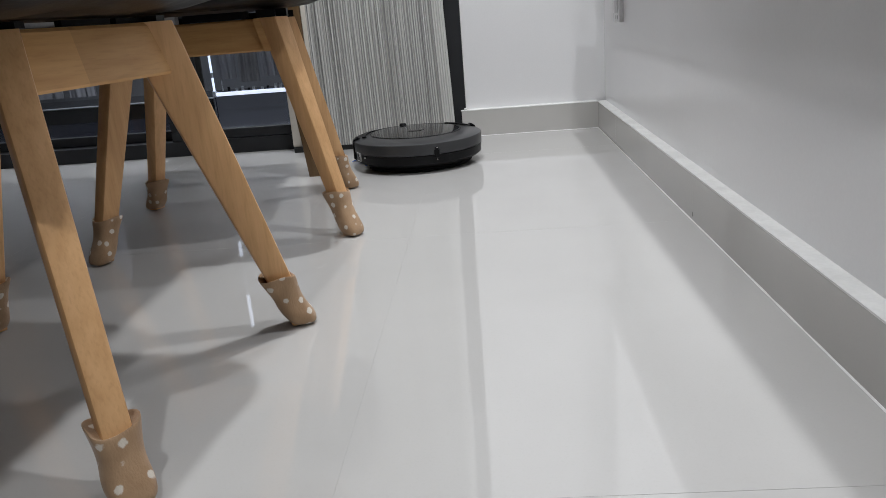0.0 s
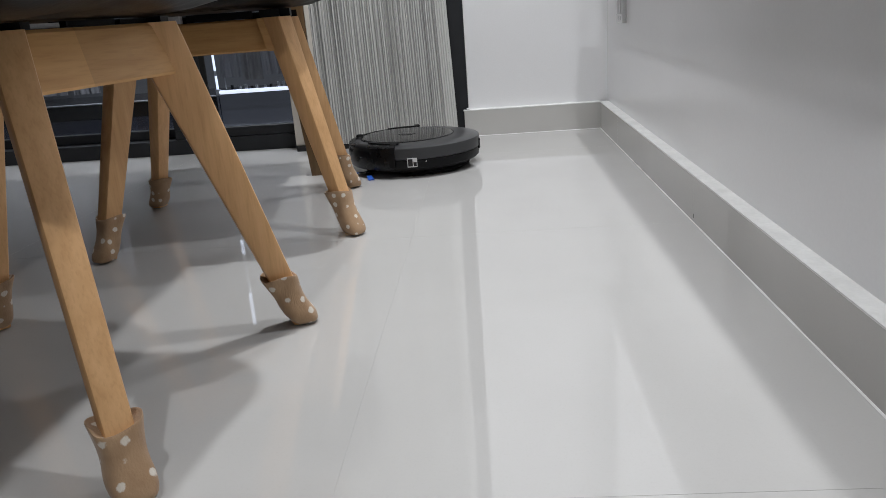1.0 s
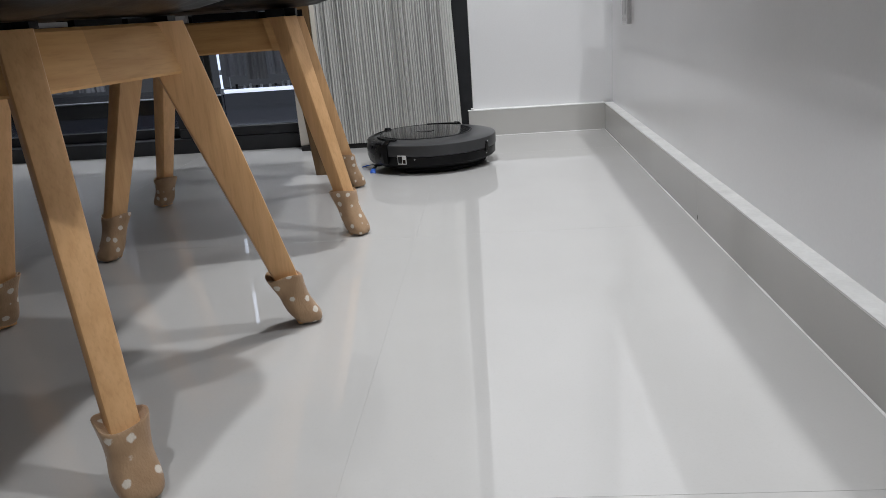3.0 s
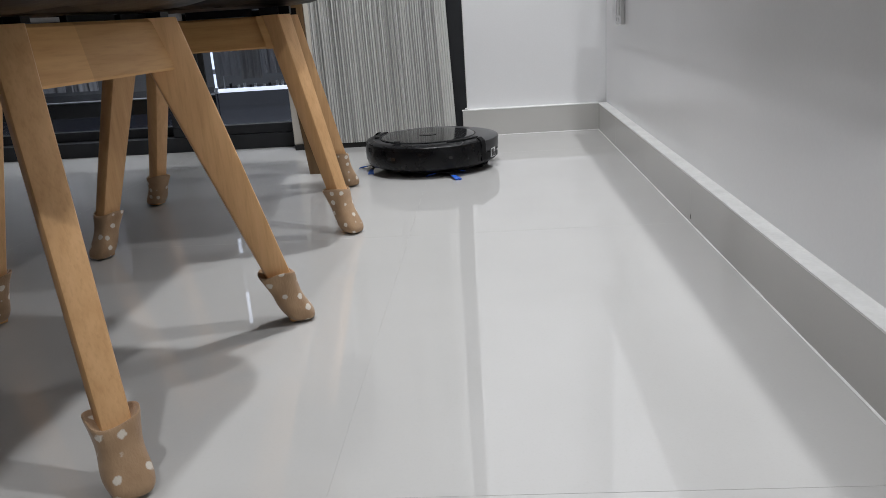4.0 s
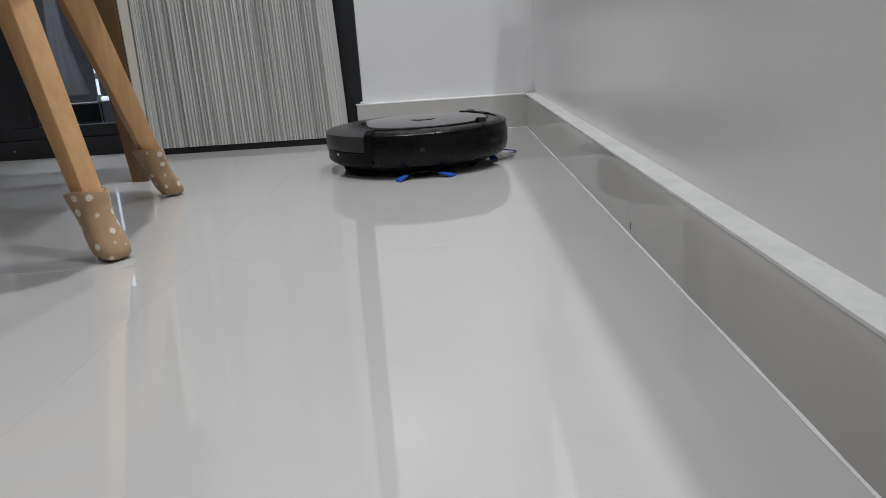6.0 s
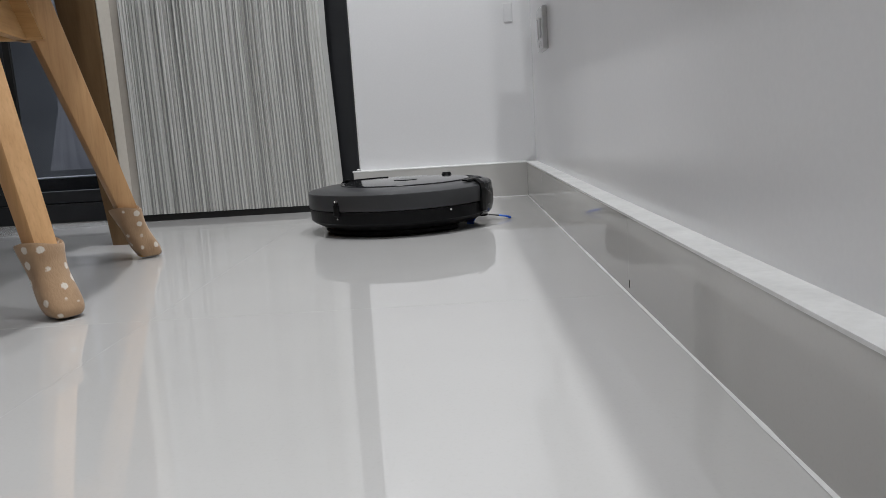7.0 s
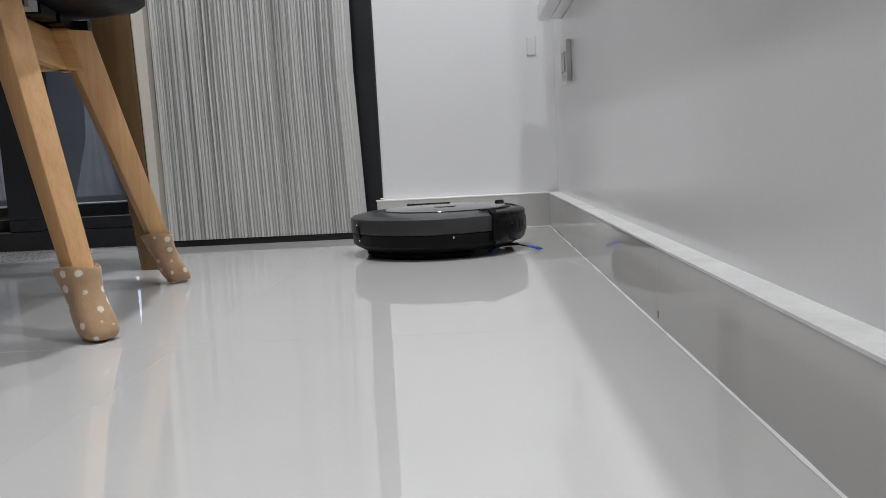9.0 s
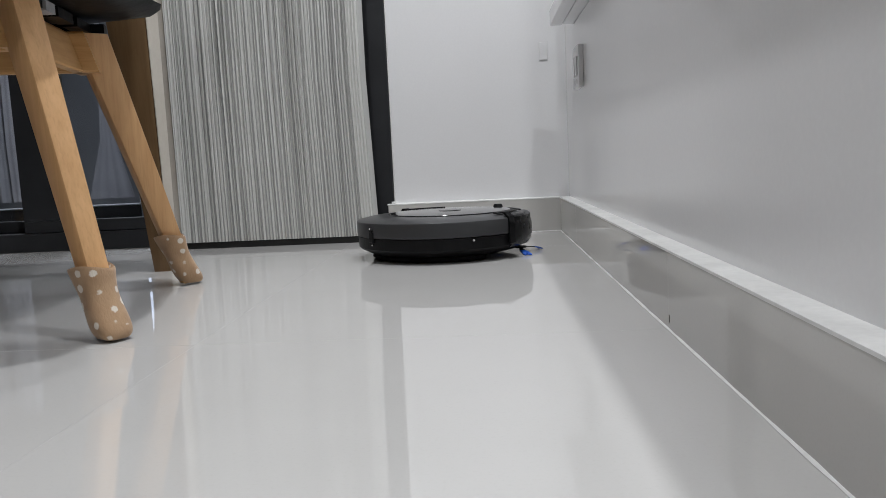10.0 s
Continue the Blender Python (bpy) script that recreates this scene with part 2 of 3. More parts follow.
floor = structure("floor", box(LEFT, WX, NEAR, WY, -0.12, -0.0005), GROUT, "pale grey grout bed under polished floor tiles")
wb = box(-0.419, WX + 0.8, WY, WY + 0.15, 0, TOP)
box(LEFT, -2.95, WY, WY + 0.15, 0, TOP, bm=wb)
box(-2.95, -0.419, WY, WY + 0.15, 2.25, TOP, bm=wb)
structure("wall_back", wb, WALL, "plain white painted wall with a wide door opening")
wr = box(WX, WX + 0.12, NEAR, WY, 0, LEDGE_Z)
box(WX, WX + 0.72, -0.152, WY, LEDGE_Z, TOP, bm=wr)
box(WX, WX + 0.72, NEAR, -2.6, LEDGE_Z, TOP, bm=wr)
structure("wall_right", wr, WALL, "white painted wall below a window ledge")
structure("wall_recess", box(WX + 0.72, WX + 0.84, NEAR, WY, 0, TOP), WALL, "white painted wall at the back of the ledge recess")
# left and near walls and ceiling are unseen, darkened against bounced light
structure("wall_left", box(LEFT - 0.12, LEFT, NEAR, WY + 0.15, 0, TOP), DIMWALL, "unseen wall, made dark to cut bounced light")
structure("wall_near", box(LEFT, WX + 0.84, NEAR - 0.12, NEAR, 0, TOP), DIMWALL, "unseen wall, made dark to cut bounced light")
structure("ceiling", box(LEFT, WX + 0.84, NEAR, WY + 0.15, TOP, TOP + 0.1), CEIL, "unseen ceiling, toned down to cut bounced light")
ledge = tagged(part("window_ledge", box(0.0015, WX + 0.72, -2.6, -0.152, LEDGE_Z + 0.002, LEDGE_Z + 0.03, 0.001), WALL), "white overhanging window ledge slab along the wall", "ledge", kind="structure")
part("lip", box(-0.027, -0.0005, -2.6, -0.152, LEDGE_Z, LEDGE_Z + 0.034, 0.002), WALL, ledge, "white lip board with an open joint behind")

# skirting tiles with their white caulked top edge
skirt = thing("baseboard", "glossy grey-beige tile skirting with white caulked top", "skirting", kind="structure")
Y_JOINTS = [-1.115 + 0.795 * k for k in range(-7, 2)]
X_JOINTS = [-0.512 - 0.795 * k for k in range(-1, 5)]
ends = [NEAR] + [y for y in Y_JOINTS if NEAR < y < -0.05] + [0.0]
for a, b in zip(ends, ends[1:]):
    part("skirting_tile", box(0.0, 0.010, a + 0.00008, b - 0.00008, 0.001, SK - 0.001, 0.0003, 1), SKIRT, skirt)
part("skirting_tile", box(-0.434, 0.0095, 0.0, 0.010, 0.001, SK - 0.001, 0.0008, 1), SKIRT, skirt)


def bead(name, start, end, section, wobble, seed, material, parent):
    """A caulk bead swept along a straight line, with an uneven hand-drawn edge."""
    rnd = random.Random(seed)
    s, e = Vector(start), Vector(end)
    along = (e - s).normalized()
    out = along.cross(Vector((0, 0, 1)))
    count = max(8, int((e - s).length / 0.03))
    rows = []
    for i in range(count + 1):
        c = s.lerp(e, i / count)
        k = 1 + wobble * (rnd.random() - 0.5)
        rows.append([c + out * (u * k) + Vector((0, 0, v * k)) for u, v in section])
    return smooth(part(name, rings(rows), material, parent), 50)


TOPCAP = [(0.0004, -0.0016), (0.0002, 0.0008), (-0.004, 0.0016), (-0.029, 0.0016), (-0.029, -0.004)]
bead("top_caulk", (0.0, NEAR, SK), (0.0, 0.0, SK), [(-u, v) for u, v in TOPCAP][::-1], 0.10, 3, CAULK, skirt)
bead("top_caulk", (-0.436, 0.0, SK), (0.0, 0.0, SK), TOPCAP, 0.10, 4, CAULK, skirt)
FOOT = [(0.0018, 0.0003), (0.0008, 0.0008), (-0.0004, 0.0018), (-0.002, 0.0018), (-0.002, 0.0003)]
bead("floor_caulk", (0.0, NEAR, 0), (0.0, 0.0, 0), [(-u, v) for u, v in FOOT][::-1], 0.9, 5, CAULK, skirt)
bead("floor_caulk", (-0.434, 0.0, 0), (0.0, 0.0, 0), FOOT, 0.6, 6, CAULK, skirt)
part("filler", box(-0.4260, -0.4165, 0.006, WY, SK + 0.0018, SK + 0.0068, 0.0022), CAULK, skirt, "rough white filler beside the jamb")
part("jamb_sealant", box(-0.4196, -0.4160, WY - 0.003, WY - 0.0002, SK + 0.008, 2.25, 0.001), CAULK, skirt, "thin white sealant line along the jamb")
chip = box(-0.0006, 0.0, -1.1202, -1.1194, 0.008, 0.016)
part("chip", chip, DIRT, skirt, "dark chipped joint in the skirting")

# dark aluminium door frame, sliding panels and the glass
jamb = box(-0.500, -0.420, 0.0125, WY + 0.12, 0, 2.25, 0.002)
frame_set_ob = thing("door_1", "dark grey aluminium sliding balcony door with glass panels", "door", kind="structure")
part("door_jamb", jamb, FRAME, frame_set_ob, "dark aluminium door jamb")
part("door_jamb", box(-2.95, -2.90, -0.012, WY + 0.12, 0, 2.25, 0.002), FRAME, frame_set_ob)
part("door_head", box(-2.90, -0.470, -0.012, WY + 0.12, 2.19, 2.25, 0.002), FRAME, frame_set_ob)
part("door_track", box(-2.90, -0.470, -0.003, WY + 0.12, 0.0, 0.048, 0.002), FRAME, frame_set_ob, "dark aluminium bottom track")


def sliding_panel(x0, x1, y, wide):
    pane = part("sliding_panel", box(x0, x1, y, y + 0.036, 0.049, 0.080, 0.002), FRAME, frame_set_ob)
    part("stile", box(x0, x0 + wide, y, y + 0.036, 0.0805, 2.10, 0.002), FRAME, pane)
    part("stile", box(x1 - wide, x1, y, y + 0.036, 0.0805, 2.10, 0.002), FRAME, pane)
    part("top_rail", box(x0, x1, y, y + 0.036, 2.1005, 2.188, 0.002), FRAME, pane)
    g = part("pane", box(x0 + wide - 0.004, x1 - wide + 0.004, y + 0.015, y + 0.021, 0.078, 2.103), GLASS, pane)
    g.visible_shadow = False
    for a, b in ((x0 + wide, x0 + wide + 0.016), (x1 - wide - 0.016, x1 - wide)):
        part("gasket", box(a, b, y + 0.004, y + 0.014, 0.081, 2.10), GASKET, pane)


sliding_panel(-2.25, -1.325, 0.045, 0.065)
sliding_panel(-1.395, -0.478, 0.002, 0.118)

# ---- pleated screen folded against the jamb ----
screen = thing("pleated_screen", "grey-white accordion-pleated screen folded beside the door jamb, fold shade in its colour", "screen")


def pleats():
    """Narrow ribs with deeper folds between them, upright, spreading a little at the foot."""
    rnd = random.Random(21)
    pts, tones = [(-0.940, -0.060), (-0.939, -0.090)], [0]
    x = -0.939
    while x < -0.476:
        plain = x < -0.920 or x > -0.503
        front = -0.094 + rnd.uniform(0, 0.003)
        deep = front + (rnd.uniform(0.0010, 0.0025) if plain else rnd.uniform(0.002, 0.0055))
        # last value: chance of the shade tone, highest deep in the fold
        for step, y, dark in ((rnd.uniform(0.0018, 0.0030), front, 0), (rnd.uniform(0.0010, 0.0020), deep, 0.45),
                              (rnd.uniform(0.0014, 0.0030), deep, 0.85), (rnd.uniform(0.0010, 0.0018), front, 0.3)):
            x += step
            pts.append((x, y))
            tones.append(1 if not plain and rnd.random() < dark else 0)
    pts.append((x + 0.003, -0.036))
    tones.append(0)
    levels = [(0.016, 0.0), (0.05, 0.0), (0.18, 0.5), (0.40, 1.0), (0.8, 1.6), (1.4, 1.0), (2.15, 0.0)]
    drift = [(rnd.uniform(-0.0012, 0.0012), rnd.uniform(-0.0015, 0.0015)) for _ in pts]

    def fan(x, z):
        return x + 0.014 * max(0.0, 0.40 - z) / 0.40 * (x + 0.94) / 0.47

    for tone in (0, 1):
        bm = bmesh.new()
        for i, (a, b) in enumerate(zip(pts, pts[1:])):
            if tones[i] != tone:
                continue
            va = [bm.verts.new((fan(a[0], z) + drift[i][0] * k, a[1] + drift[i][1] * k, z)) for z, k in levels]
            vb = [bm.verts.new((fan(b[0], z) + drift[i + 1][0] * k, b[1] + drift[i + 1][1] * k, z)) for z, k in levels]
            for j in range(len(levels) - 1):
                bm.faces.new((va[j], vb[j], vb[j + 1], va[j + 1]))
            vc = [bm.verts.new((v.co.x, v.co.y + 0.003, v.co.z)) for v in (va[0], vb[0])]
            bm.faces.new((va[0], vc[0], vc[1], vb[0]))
        part("pleat_face", bm, PLEATDARK if tone else PLEAT, screen, "pleat folds coloured darker for shade" if tone else "white pleats")


pleats()
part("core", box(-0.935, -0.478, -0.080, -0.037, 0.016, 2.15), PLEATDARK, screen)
part("end_profile", box(-0.974, -0.9405, -0.076, -0.037, 0.016, 2.15, 0.003), BEIGE, screen, "beige end strip")
# black strip fills the gap below the screen to make it dark
part("bottom_strip", box(-0.97, -0.466, -0.088, -0.036, 0.0, 0.015, 0.001), GASKET, screen, "black strip in place of the dark gap under the screen")

# ---- balcony beyond the glass ----
structure("balcony_floor", box(-4.5, 0.6, WY + 0.15, 3.0, -0.14, -0.02), BALCTILE, "dark polished balcony floor tiles")
structure("balcony_wall", box(-4.5, 0.6, 3.0, 3.12, -0.14, 1.2), RENDERWALL, "grey rendered balcony parapet wall")
rack = thing("clothes_rack", "white metal clothes rack on balcony, glow added to its pipes", "rack")
# glowing spans brighten the pipe, set to fit the streak on the floor
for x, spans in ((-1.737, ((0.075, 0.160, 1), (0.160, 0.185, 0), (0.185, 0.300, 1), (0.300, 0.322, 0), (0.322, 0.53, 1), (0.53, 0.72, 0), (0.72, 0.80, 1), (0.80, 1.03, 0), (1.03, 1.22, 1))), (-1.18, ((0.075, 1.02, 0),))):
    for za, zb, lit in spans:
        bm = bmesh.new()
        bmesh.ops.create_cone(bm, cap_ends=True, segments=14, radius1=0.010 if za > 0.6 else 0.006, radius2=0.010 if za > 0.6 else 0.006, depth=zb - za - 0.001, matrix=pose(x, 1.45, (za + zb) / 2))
        smooth(part("upright", bm, (GLOWWHITE if za > 0.6 else GLOWDIM) if lit else PLATE, rack, "white metal pipe with its brightness added as glow" if lit else "white metal pipe"))
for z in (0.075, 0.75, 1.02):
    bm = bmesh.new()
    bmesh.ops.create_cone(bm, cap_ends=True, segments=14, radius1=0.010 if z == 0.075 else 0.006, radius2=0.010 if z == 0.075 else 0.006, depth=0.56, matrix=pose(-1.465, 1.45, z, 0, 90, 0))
    smooth(part("rail", bm, GLOWWHITE if z == 0.075 else CHROME, rack, "white metal rail with its brightness added as glow" if z == 0.075 else ""))
peg_rnd = random.Random(17)
for k in range(13):
    x = -1.66 + 0.034 * k + peg_rnd.uniform(-0.008, 0.008)
    part("peg", box(x - 0.006, x + 0.006, 1.444, 1.456, 0.0855, 0.097 + peg_rnd.uniform(0, 0.016), 0.0015, 1), PLATE if k % 3 else FRAME, rack)
for x in (-1.737, -1.18):
    part("leg", box(x - 0.002, x + 0.002, 1.448, 1.452, -0.0195, 0.0680, 0.0005), BALCTILE, rack, "thin dark leg")
    # second thin upright pipe next to the first
    thin = bmesh.new()
    bmesh.ops.create_cone(thin, cap_ends=True, segments=10, radius1=0.003, radius2=0.003, depth=0.62, matrix=pose(x + 0.042, 1.46, 0.40))
    smooth(part("cable", thin, PLATE, rack, "second thin white pipe beside the first"))
    for z in (0.075, 0.33, 0.58):
        joint = bmesh.new()
        bmesh.ops.create_cone(joint, cap_ends=True, segments=14, radius1=0.0125, radius2=0.0125, depth=0.03, matrix=pose(x, 1.45, z + 0.002))
        smooth(part("joint", joint, PLATE, rack, "white plastic pipe joint"))


def hanging(x0, x1, y, z0, z1, seed, label, material):
    rnd = random.Random(seed)
    n = 26
    front, back = [], []
    for i in range(n + 1):
        x = x0 + (x1 - x0) * i / n
        w = 0.006 * math.sin(i * 0.55 + seed) + 0.003 * math.sin(i * 1.27 + 2 * seed) + 0.002 * rnd.random()
        front.append((x, y + w))
        back.append((x, y + w + 0.004))
    loop = front + back[::-1]
    rows = [[(x + 0.004 * math.sin(z * 9 + x * 30), yy, z) for x, yy in loop] for z in (z0, z0 + 0.3 * (z1 - z0), z0 + 0.65 * (z1 - z0), z1)]
    ob = smooth(part("hanging_cloth", rings(rows), material))
    return tagged(ob, label, "cloth", "washing on the balcony")


hanging(-1.70, -1.595, 1.425, 0.15, 1.02, 2, "pale violet-grey cloth hanging over the balcony rack", SHEETPALE)
hanging(-1.585, -1.485, 1.425, 0.13, 1.02, 3, "dark grey-brown cloth hanging over the balcony rack", SHEET)
hanging(-1.475, -1.370, 1.425, 0.15, 1.02, 7, "pale violet-grey cloth hanging over the balcony rack", SHEETPALE)
hanging(-1.36, -1.20, 1.425, 0.14, 1.02, 5, "dark grey-brown cloth hanging over the balcony rack", SHEET)
drying_pole = thing("drying_pole", "dark metal drying pole hung from the balcony ceiling", "pole")
pole = bmesh.new()
bmesh.ops.create_cone(pole, cap_ends=True, segments=12, radius1=0.012, radius2=0.012, depth=1.7, matrix=pose(-2.75, 2.0, 1.10, 0, 90, 0))
smooth(part("bar", pole, FRAME, drying_pole))
for x in (-3.5, -2.0):
    part("hanger", box(x - 0.008, x + 0.008, 1.992, 2.008, 1.112, 2.62), FRAME, drying_pole)
hanging(-3.10, -2.84, 2.0, 0.075, 1.088, 11, "pale grey sheet hanging from the drying pole", SHEETPALE)
hanging(-2.80, -2.645, 2.0, 0.075, 1.088, 13, "pale grey sheet hanging from the drying pole", SHEETPALE)
# pale tapered sheet stands in for a pool of light on the parapet
tent = []
for z, a, b in ((0.075, -2.275, -2.030), (0.22, -2.235, -2.067), (0.38, -2.190, -2.106), (0.70, -2.170, -2.130), (1.088, -2.158, -2.142)):
    folds = [(a + (b - a) * k / 12, 2.0 + 0.003 * math.sin(k * 1.9) * (b - a) / 0.24) for k in range(13)]
    tent.append([(x, y, z) for x, y in folds] + [(x, y + 0.004, z) for x, y in folds[::-1]])
tagged(smooth(part("hanging_cloth", rings(tent), SHEETPALE)), "pale tapered sheet standing for light on the parapet, hung from the drying pole", "cloth", "washing on the balcony")
kerb = bmesh.new()
bmesh.ops.create_cone(kerb, cap_ends=True, segments=10, radius1=0.004, radius2=0.004, depth=1.76, matrix=pose(-2.63, 1.45, 0.060, 0, 90, 0))
low = thing("low_rail", "thin white metal rail on a dark balcony plinth", "rail")
part("rail", kerb, PLATE, low)
part("plinth", box(-3.52, -1.752, 1.444, 1.462, -0.02, 0.0555, 0.002), GASKET, low, "dark plinth")
# unseen fixture added to go with the balcony fill
balcony_fill_ob = thing("balcony_fill", "unseen round lamp added to brighten the balcony", "lamp")
part("shade", lathe([(0.02, 2.34), (0.11, 2.34), (0.11, 2.37), (0.02, 2.375)], 32), LAMPGLOW, balcony_fill_ob).location = (-1.6, 1.25, 0)
part("stem", box(-1.61, -1.59, 1.24, 1.26, 2.372, 2.62), FRAME, balcony_fill_ob)
structure("balcony_ceiling", box(-4.5, 0.6, WY + 0.15, 3.12, 2.62, 2.72), RENDERWALL, "grey balcony ceiling slab")


# ---- ceiling lamps of the room ----
def ceiling_lamp(at, radius, label):
    x, y, z = at
    lamp = thing("ceiling_lamp", label, "lamp", at=pose(x, y, 0))
    part("rim", lathe([(radius + 0.01, z + 0.004), (radius + 0.03, z + 0.006), (radius + 0.03, TOP), (radius + 0.01, TOP)], 48), PLATE, lamp)
    part("diffuser", lathe([(0.01, z + 0.012), (radius + 0.008, z + 0.012), (radius + 0.008, z + 0.02), (0.01, z + 0.02)], 48), LAMPGLOW, lamp)


for place in DOWNLIGHTS:
    ceiling_lamp(place, 0.07, "small round white ceiling downlight with a lit diffuser")
for place in LEDGE_LAMPS:
    ceiling_lamp(place, 0.06, "small round white downlight over the window ledge")


# ---- socket plates ----
sock = thing("wall_socket", "white double rocker socket plate below the window ledge", "socket")
part("plate", box(WX - 0.010, WX, -0.305, -0.219, 0.328, 0.414, 0.002), PLATE, sock)
for y in (-0.284, -0.250):
    part("rocker", box(WX - 0.0132, WX - 0.0102, y, y + 0.020, 0.352, 0.392, 0.001), PLATE, sock)
    part("slot", box(WX - 0.0104, WX - 0.0098, y + 0.008, y + 0.012, 0.336, 0.346), DIRT, sock)
clipper = thing("cable_cover", "small white cable cover on the painted wall", "cover")
part("cover", box(-0.040, -0.018, WY - 0.002, WY, 0.425, 0.470, 0.002), PLATE, clipper)


# ---- chairs ----
def tilted_bar(foot, top, wb, wt, db, dt, yaw, material, name, parent, rows=5):
    """A tapered square leg from foot to top; w along the local x, d along the local y."""
    c, s = math.cos(radians(yaw)), math.sin(radians(yaw))
    secs = []
    for i in range(rows + 1):
        k = i / rows
        p = Vector(foot).lerp(Vector(top), k)
        w, d, r = (wb + (wt - wb) * k) / 2, (db + (dt - db) * k) / 2, 0.004
        loop = []
        for sx, sy in ((1, 1), (-1, 1), (-1, -1), (1, -1)):
            corner = [(sx * w, sy * (d - r)), (sx * (w - r * 0.3), sy * (d - r * 0.3)), (sx * (w - r), sy * d)]
            loop += corner if sx * sy > 0 else corner[::-1]
        secs.append([(p.x + u * c - v * s, p.y + u * s + v * c, p.z) for u, v in loop])
    return smooth(part(name, rings(secs), material, parent), 30)


def chair_sock(foot, top, yaw, parent, seed, tall):
    """A loose knitted sock on a leg end: a turned cuff and a rounded, slumped toe."""
    rnd = random.Random(seed)
    f, t = Vector(foot), Vector(top)
    up = (t - f) / (t.z - f.z)
    out = Vector((-(up.x), -(up.y), 0))
    toe = out.normalized() * 0.006 if out.length > 0 else Vector((0, 0, 0))
    prof = [(0.0015, 0.60, 1.0), (0.004, 0.92, 1.0), (0.011, 1.10, 0.9), (0.021, 1.14, 0.5), (0.032, 1.06, 0.1), (0.044, 1.02, 0.0),
            (0.056, 1.10, 0.0), (0.065, 1.20, 0.0), (0.071, 1.27, 0.0), (0.0735, 1.25, 0.0), (0.0725, 1.14, 0.0), (0.066, 0.98, 0.0)]
    rows = []
    n = 20
    ph = rnd.uniform(0, 6)
    c, s = math.cos(radians(yaw)), math.sin(radians(yaw))
    for z, k, push in prof:
        z = z * tall if z > 0.03 else z
        p = f + up * z + toe * push
        half = 0.0190 * k
        loop = []
        for i in range(n):
            a = 2 * math.pi * i / n
            ca, sa = math.cos(a), math.sin(a)
            sq = (abs(ca) ** 3.2 + abs(sa) ** 3.2) ** (-1 / 3.2)
            wr = 1 + 0.035 * math.sin(3 * a + ph + z * 60) + 0.02 * math.sin(5 * a - z * 110)
            u, v = half * sq * ca * wr, half * sq * sa * wr
            dz = 0.003 * math.sin(2 * a + ph) if z > 0.052 else 0
            loop.append((p.x + u * c - v * s, p.y + u * s + v * c, max(0.0012, z + dz)))
        rows.append(loop)
    ob = part("sock", rings(rows), KNIT, parent, "tan knitted sock with white polka dots")
    m = ob.modifiers.new("smooth", "SUBSURF")
    m.levels = m.render_levels = 1
    return smooth(ob, 80)


